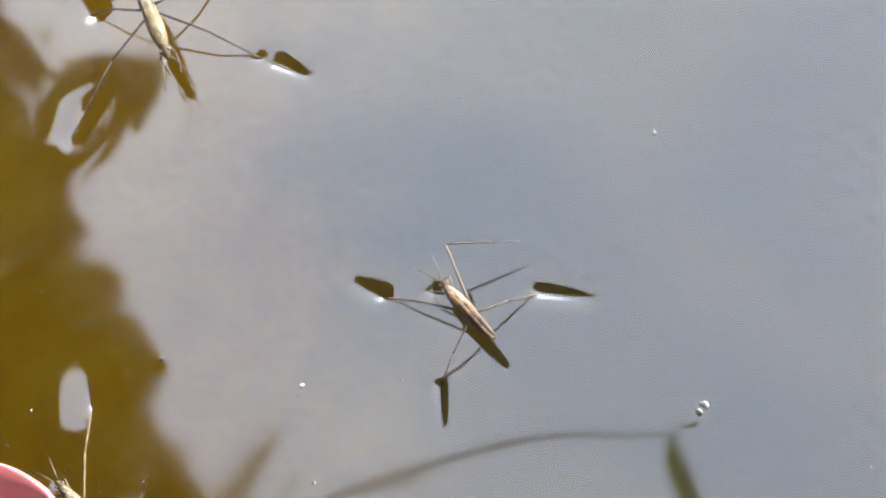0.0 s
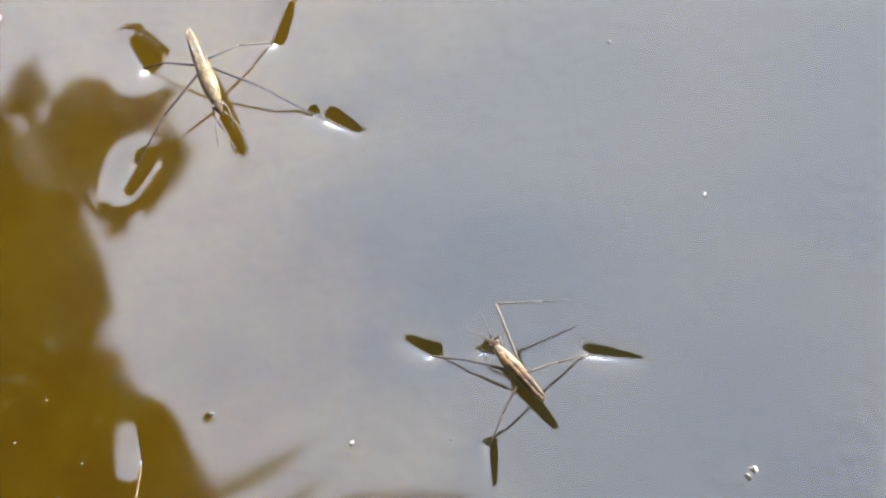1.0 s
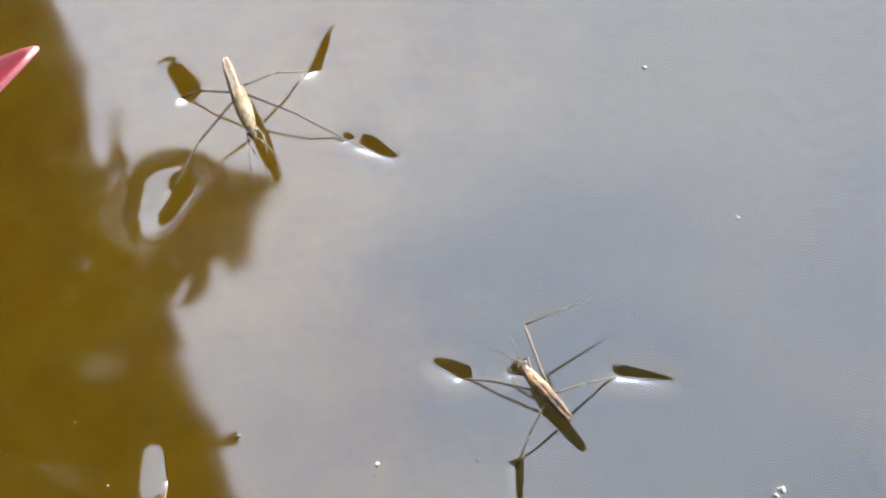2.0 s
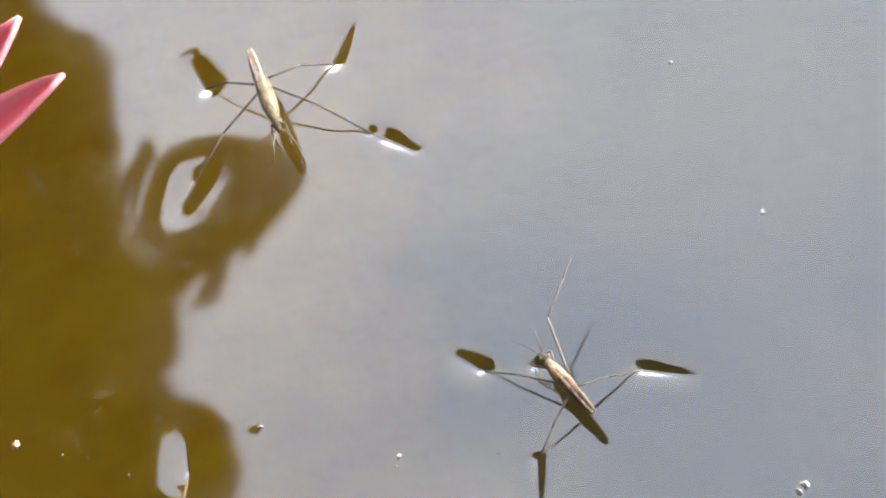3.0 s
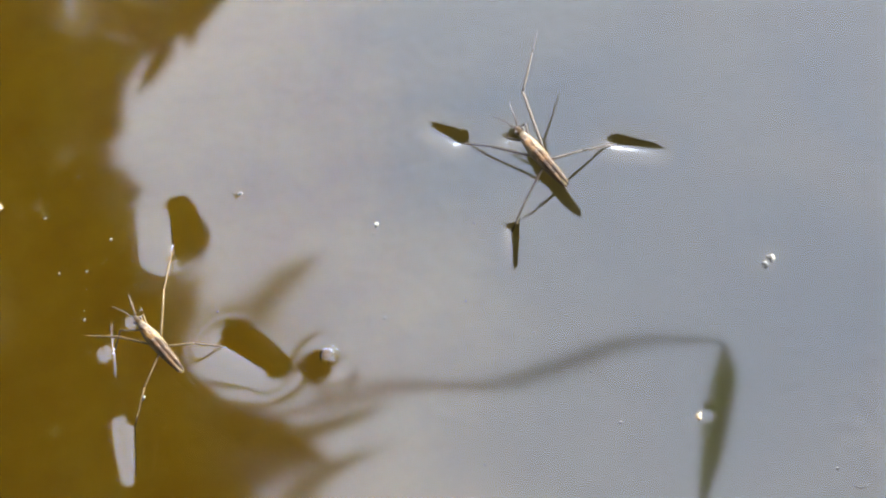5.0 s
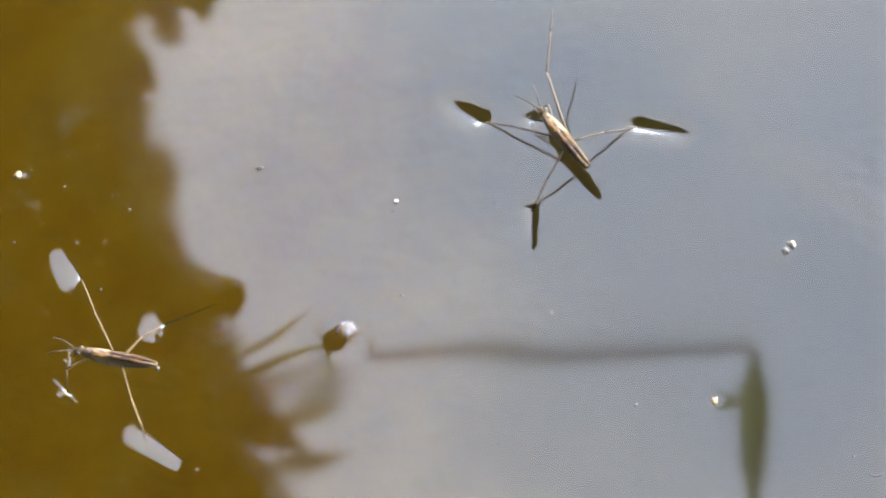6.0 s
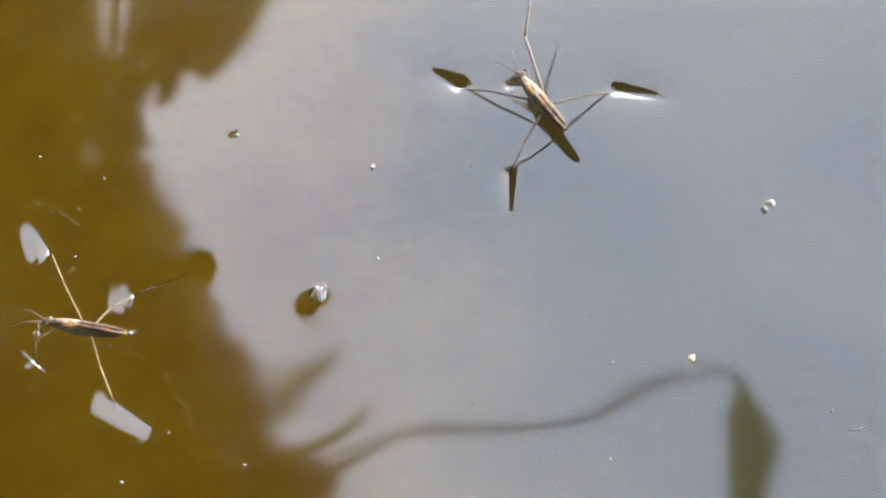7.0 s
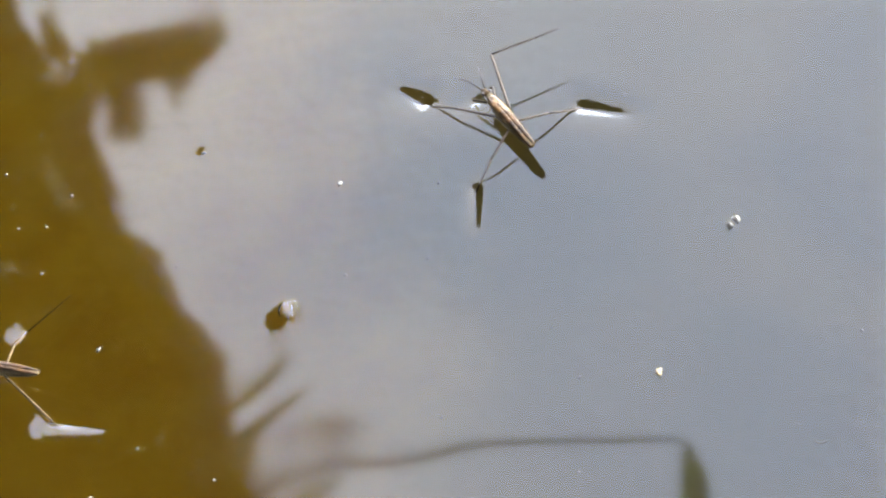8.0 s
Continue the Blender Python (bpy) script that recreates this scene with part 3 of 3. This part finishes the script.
def tree():
    ob = new("tree")
    ob.matrix_basis = pose(-1.75, -1.0, 0.25)
    base = Vector((-1.75, -1.0, 0.25))
    tagged(ob, "green-leaved tree that leans from the bank over the water", "tree")
    rnd = random.Random(4)
    trunk = [Vector((0, 0, -0.1)), Vector((0.03, 0.04, 0.5)), Vector((0.12, 0.1, 1.1)), Vector((0.3, 0.25, 1.7)), Vector((0.6, 0.5, 2.2))]
    part("trunk", mesh_of("trunk", *tube([tuple(p) for p in trunk], [0.11, 0.09, 0.08, 0.065, 0.05], 12), BARK), ob)
    goals = [ray_to(az, el, r) - base for az, el, r in ((-30, 40, 2.2), (-60, 30, 2.3), (-100, 40, 2.1), (-150, 45, 2.2), (-40, 68, 2.0), (30, 72, 2.1), (90, 76, 2.0), (170, 60, 2.2), (-25, 55, 1.9), (-22, 22, 2.4))]
    for g in goals:
        a = trunk[rnd.choice((2, 3, 4))]
        pts = [a.lerp(g, k / 6) + Vector((rnd.uniform(-.05, .05), rnd.uniform(-.05, .05), 0.12 * math.sin(PI * k / 6))) * (0 < k < 6) for k in range(7)]
        part("limb", mesh_of("limb", *tube([tuple(p) for p in pts], [0.04 - 0.005 * k for k in range(7)], 8), BARK), ob)
    verts, faces = [], []
    for count, azs, els, size, margin in ((9000, (-180, 180), (-1, 90), 0.2, 5.0), (15000, (-180, 180), (-1, 90), 0.085, 2.2), (14000, (-60, 0), (-1, 90), 0.08, 2.2), (26000, (-24, -4), (24, 64), 0.034, 0.6), (40000, (-17, -4), (29, 64), 0.014, 0.0)):
        n = 0
        while n < count:
            az = rnd.uniform(*azs)
            el = math.degrees(math.asin(rnd.uniform(math.sin(radians(els[0])), math.sin(radians(els[1])))))
            if not shaded(az + margin, el - margin * (el > 50)) or (margin == 0 and shaded(az + 2.2, el)):          # the smallest leaves make the rim
                continue
            p = ray_to(az, el, rnd.uniform(1.75, 2.5) if size < 0.1 else rnd.uniform(2.5, 3.0)) - base
            if p.z + base.z < 0.06:
                continue
            turn = Euler((rnd.gauss(-0.3, 0.6), rnd.gauss(0, 0.6), rnd.uniform(0, 2 * PI))).to_matrix()
            s = rnd.uniform(0.7, 1.25)
            k = len(verts)
            verts += [tuple(p + turn @ Vector(v) * s) for v in leaf_shape(size, size * 0.5)]
            faces += [tuple(i + k for i in f) for f in LEAF_FACES]
            n += 1
    tagged(part("crown", mesh_of("crown", verts, faces, LEAF, False), ob), "dense crown of pointed green leaves", kind="stuff")
    # twigs that hang lower, with their leaves
    for turns, leaves in HANGING:
        pts = [ray_to(az, el, r) - base for az, el, r in turns]
        part("twig", mesh_of("twig", *tube([tuple(p) for p in pts], [0.004 - 0.0014 * k / (len(pts) - 1) for k in range(len(pts))], 7), BARK), ob)
        for (az, el, r), (az2, el2), width in leaves:
            a, b = ray_to(az, el, r) - base, ray_to(az2, el2, r) - base
            q = (b - a).to_track_quat("Y", "Z").to_matrix()
            v = [tuple(a + q @ Vector(c)) for c in leaf_shape((b - a).length, width)]
            part("leaf", mesh_of("leaf", v, LEAF_FACES, YOUNG, False), ob, "young leaf with light shining through")


HANGING = (
    (((-17, 51.0, 1.9), (-13.4, 51.5, 1.86), (-9, 52.3, 1.8), (-4.5, 53.6, 1.76), (-1, 54.3, 1.73), (3, 54.8, 1.7), (5.8, 55.1, 1.69), (6.5, 55.7, 1.68)),
     (((6.5, 55.3, 1.68), (3.4, 59.8), 0.03),)),
    (((-19, 51, 1.9), (-15.5, 51.2, 1.85), (-12.4, 51.4, 1.8)),
     (((-13.4, 49.9, 1.8), (-9.0, 49.4), 0.02), ((-14.0, 51.0, 1.83), (-9.2, 51.0), 0.022), ((-13.4, 52.2, 1.85), (-9.4, 52.6), 0.02), ((-14.6, 53.0, 1.83), (-10.8, 54.0), 0.022))),
)
tree()


# ---------------------------------------------------------------- pink flowers
def petal_mesh(length, width, lift):
    verts, faces, uvs = [], [], []
    rows, cols = 14, 9
    for i in range(rows + 1):
        s = i / rows
        w = width * (math.sin(PI * min(s * 0.93 + 0.07, 1)) ** 0.75) * (1 - 0.35 * s) * 1.15
        for j in range(cols):
            u = 2 * j / (cols - 1) - 1
            cup = 0.2 * w * u * u
            verts.append((u * w / 2, s * length, lift * s ** 1.3 + cup))
            uvs.append((abs(u), s))
    for i in range(rows):
        for j in range(cols - 1):
            a = i * cols + j
            faces.append((a, a + 1, a + cols + 1, a + cols))
    me = mesh_of("petal", verts, faces, PETAL)
    layer = me.uv_layers.new(name="along")
    for lp in me.loops:
        layer.data[lp.index].uv = uvs[lp.vertex_index]
    return me


def lily(label, petals, heart, rise):
    ob = new("pink_flower")
    tagged(ob, label, "flower", "pink flowers over the pond")
    for turn, length, width, lift, base_z in petals:
        p = part("petal", petal_mesh(length * MM, width * MM, lift * MM), ob, "", pose(0, 0, (rise + base_z) * MM, 0, 0, turn))
        sol = p.modifiers.new("thickness", "SOLIDIFY")
        sol.thickness = 0.0004
    part("receptacle", mesh_of("receptacle", *blob(heart * MM, 5, (1, 1, 0.8), 3, 0.1), PETAL), ob, "red heart of the flower", pose(0, 0, (rise + heart * 0.7) * MM))
    stalk = tube([(-170 * (k / 6) ** 1.3 * MM, 20 * (k / 6) ** 1.3 * MM, (rise + 1 - (rise + 60) * (k / 6) ** 1.5) * MM) for k in range(7)], [1.0 * MM] * 7, 10)
    part("stalk", mesh_of("stalk", *stalk, STALK), ob, "green stalk")
    return ob


# petals: turn, length, width, lift of the tip, height of the base
lily_a = lily("rose-red pointed flower on a tall stalk over the pond", ((-92, 17, 5.6, 5, 2), (-64, 17, 5.8, 5, 2), (-36, 17, 5.8, 5, 2), (-8, 17, 5.8, 5, 2), (24, 17, 5.8, 5, 2), (60, 17, 5.8, 5, 2), (98, 17, 5.8, 6, 2), (140, 17, 5.8, 5, 2),
                   (-50, 12, 5, 8, 2.5), (-10, 12, 5, 8, 2.5), (35, 12, 5, 8, 2.5), (80, 12, 5, 8, 2.5)), 2.6, 97)
lily_b = lily("pale-tipped pink flower on a tall stalk over the pond", ((-125, 14, 7.5, 5, 2), (-165, 14, 7, 5, 2), (150, 14, 7, 5, 2), (100, 14, 7, 5, 2), (55, 14, 7, 5, 2), (15, 14, 7, 5, 2)), 2.2, 97)


# ---------------------------------------------------------------- bubble and floating specks
def bubble():
    ob = new("bubble")
    ob.matrix_basis = pose(BUBBLE_AT[0] * MM, BUBBLE_AT[1] * MM, 0)
    tagged(ob, "clear air bubble with bright glints on the water", "bubble")
    for x, y, r in ((0.15, 0.1, 0.98), (0.95, 0.6, 0.52), (1.1, -0.25, 0.48), (0.35, -0.8, 0.4)):
        sides, rows = 26, 11
        verts, faces = [], []
        for i in range(rows):
            a = PI / 2 * (i / (rows - 0.6) * 1.25 - 0.25)
            for k in range(sides):
                b = 2 * PI * k / sides
                verts.append((r * MM * math.cos(a) * math.cos(b), r * MM * math.cos(a) * math.sin(b), r * MM * math.sin(a)))
        for i in range(rows - 1):
            for k in range(sides):
                j = (k + 1) % sides
                faces.append((i * sides + k, i * sides + j, (i + 1) * sides + j, (i + 1) * sides + k))
        faces.append(tuple((rows - 1) * sides + k for k in range(sides)))
        part("dome", mesh_of("dome", verts, faces, BUBBLE), ob, "", pose(x * MM, y * MM, 0.45 * MM))
    return ob


bubble_ob = bubble()

def specks():
    for i, (x, y, r) in enumerate(SPECKS):
        r *= 0.58 if r > 0.4 else 0.36
        rnd = random.Random(i)
        flat = (1, rnd.uniform(0.6, 1.3), rnd.uniform(0.4, 0.7))
        ob = new("floating_speck", mesh_of("floating_speck", *blob(r * MM, i + 1, flat, 2, 0.9), SPECK if i % 9 != 5 else SPECKDARK))
        ob.matrix_basis = pose(x * MM, y * MM, 0.1 * r * MM, 0, 0, rnd.uniform(0, 360))
        tagged(ob, "tiny pale speck afloat on the pond" if i % 9 != 5 else "tiny brown speck afloat on the pond", "speck", "specks on the water")
    ob = new("floating_fibre", mesh_of("floating_fibre", *tube([((k - 4) * 0.2 * MM, 0.025 * (k - 4) ** 2 * MM, 0.06 * MM) for k in range(9)], [(.02 + .05 * math.sin(PI * k / 8)) * MM for k in range(9)], 6), SPECK))
    ob.matrix_basis = pose(12.2 * MM, -64.3 * MM, 0, 0, 0, -30)
    tagged(ob, "tiny curved pale fibre afloat on the pond", "fibre")


specks()


# ---------------------------------------------------------------- what moves
def aim(way, origin):
    """Pose at origin whose y axis points along way."""
    return Matrix.Translation(origin) @ Vector(way).to_track_quat("Y", "Z").to_matrix().to_4x4()


def motions():
    joint = (knee - hip) * MM
    out, up = (0.8, -0.48, -0.27), (6.3, 4.7, 0.6)
    walk(shin, [(0, aim(out, joint)), (1.7, aim((0.84, -0.4, -0.2), joint)), (2.3, aim((0.9, 0.2, 0), joint)), (2.9, aim(up, joint)), (4.5, aim((6.6, 6.0, 0.7), joint)),
                (6.5, aim((5.2, 7.0, 1.8), joint)), (7.2, aim((6.2, 6.2, 1.0), joint)), (7.6, aim((0.9, 0.3, 0), joint)), (8, aim((0.97, -0.22, -0.04), joint))])

    def c_at(x, y, turn):
        return pose(x * MM, y * MM, 0, 0, 0, turn)
    walk(strider_c, [(0, c_at(-48.9, -10.2, 17.5)), (4.0, c_at(-48.9, -10.2, 17.6)), (5.0, c_at(-49.1, -11.5, 17.6)), (5.1, c_at(-49.2, -11.6, 25.3)), (5.2, c_at(-52.1, -13.5, 50)), (5.4, c_at(-55.3, -13.8, 53)), (5.8, c_at(-56.5, -13.8, 52)),
                     (6.5, c_at(-57.1, -14.2, 51.7)), (7.0, c_at(-57.2, -14.4, 52.5)), (7.3, c_at(-57.8, -14.3, 52.5)), (7.5, c_at(-62.2, -15.4, 52.5)), (8.0, c_at(-63.8, -14.3, 52.5))])

    def swing(ob, rows):
        home = ob.matrix_basis.copy()
        walk(ob, [(t, home @ pose(0, 0, 0, 0, 0, a)) for t, a in rows])
    swing(legs_c["right_middle_leg"], [(0, 11), (5.1, 10), (5.25, 2), (5.8, 0), (7.3, 0), (7.5, 30), (8, 32)])
    swing(legs_c["right_hind_leg"], [(0, -24), (5.1, -22), (5.25, -6), (5.6, 0), (7.3, 0), (7.5, 24), (8, 25)])
    swing(legs_c["left_hind_leg"], [(0, -8), (5.1, -8), (5.25, -3), (5.8, 0), (7.3, 0), (7.5, 22), (8, 24)])
    home = loose.matrix_basis.copy()
    walk(loose, [(t, home @ pose(0, y * MM, 0, 0, 0, a)) for t, y, a in ((0, 0, 0), (5.1, 0, 0), (5.25, -0.4, 25), (5.5, -1.2, 62), (5.9, -1.8, 100), (7.3, -1.8, 100), (7.5, -1.8, 122), (8, -1.8, 124))])

    # the flowers sway over the water
    def drift(ob, turn, rows):
        walk(ob, [(t, pose(x * MM, y * MM, 0, 0, 0, turn)) for t, x, y in rows])
    drift(lily_a, 0, [(0, -36.3, -41.0), (1.2, -41.7, -44.7), (1.5, -40.0, -47.0), (3.0, -41.2, -56.3), (3.5, -42.9, -55.8), (4.1, -45.0, -58.5), (5.0, -50.4, -62.7), (6.5, -55.1, -68.8), (8, -53.9, -73.4)])
    drift(lily_b, 0, [(0, -40.1, -87.3), (0.2, -40.3, -87.7), (0.4, -41.4, -88.8), (0.5, -43.6, -91.6), (1.0, -47.9, -97.3), (1.6, -53.0, -108.5), (2.5, -60.2, -114.8), (8, -63.8, -117.6)])
    # ripples run across the surface
    walk(swell_a, [(0, pose(-0.3, 0.2, 0, 0, 0, 20)), (4, pose(0, 0, 0, 0, 0, 20)), (8, pose(0.3, -0.2, 0, 0, 0, 20))])
    walk(swell_b, [(0, pose(0.25, 0.3, 0, 0, 0, -35)), (4, pose(0, 0, 0, 0, 0, -35)), (8, pose(-0.25, -0.3, 0, 0, 0, -35))])


motions()
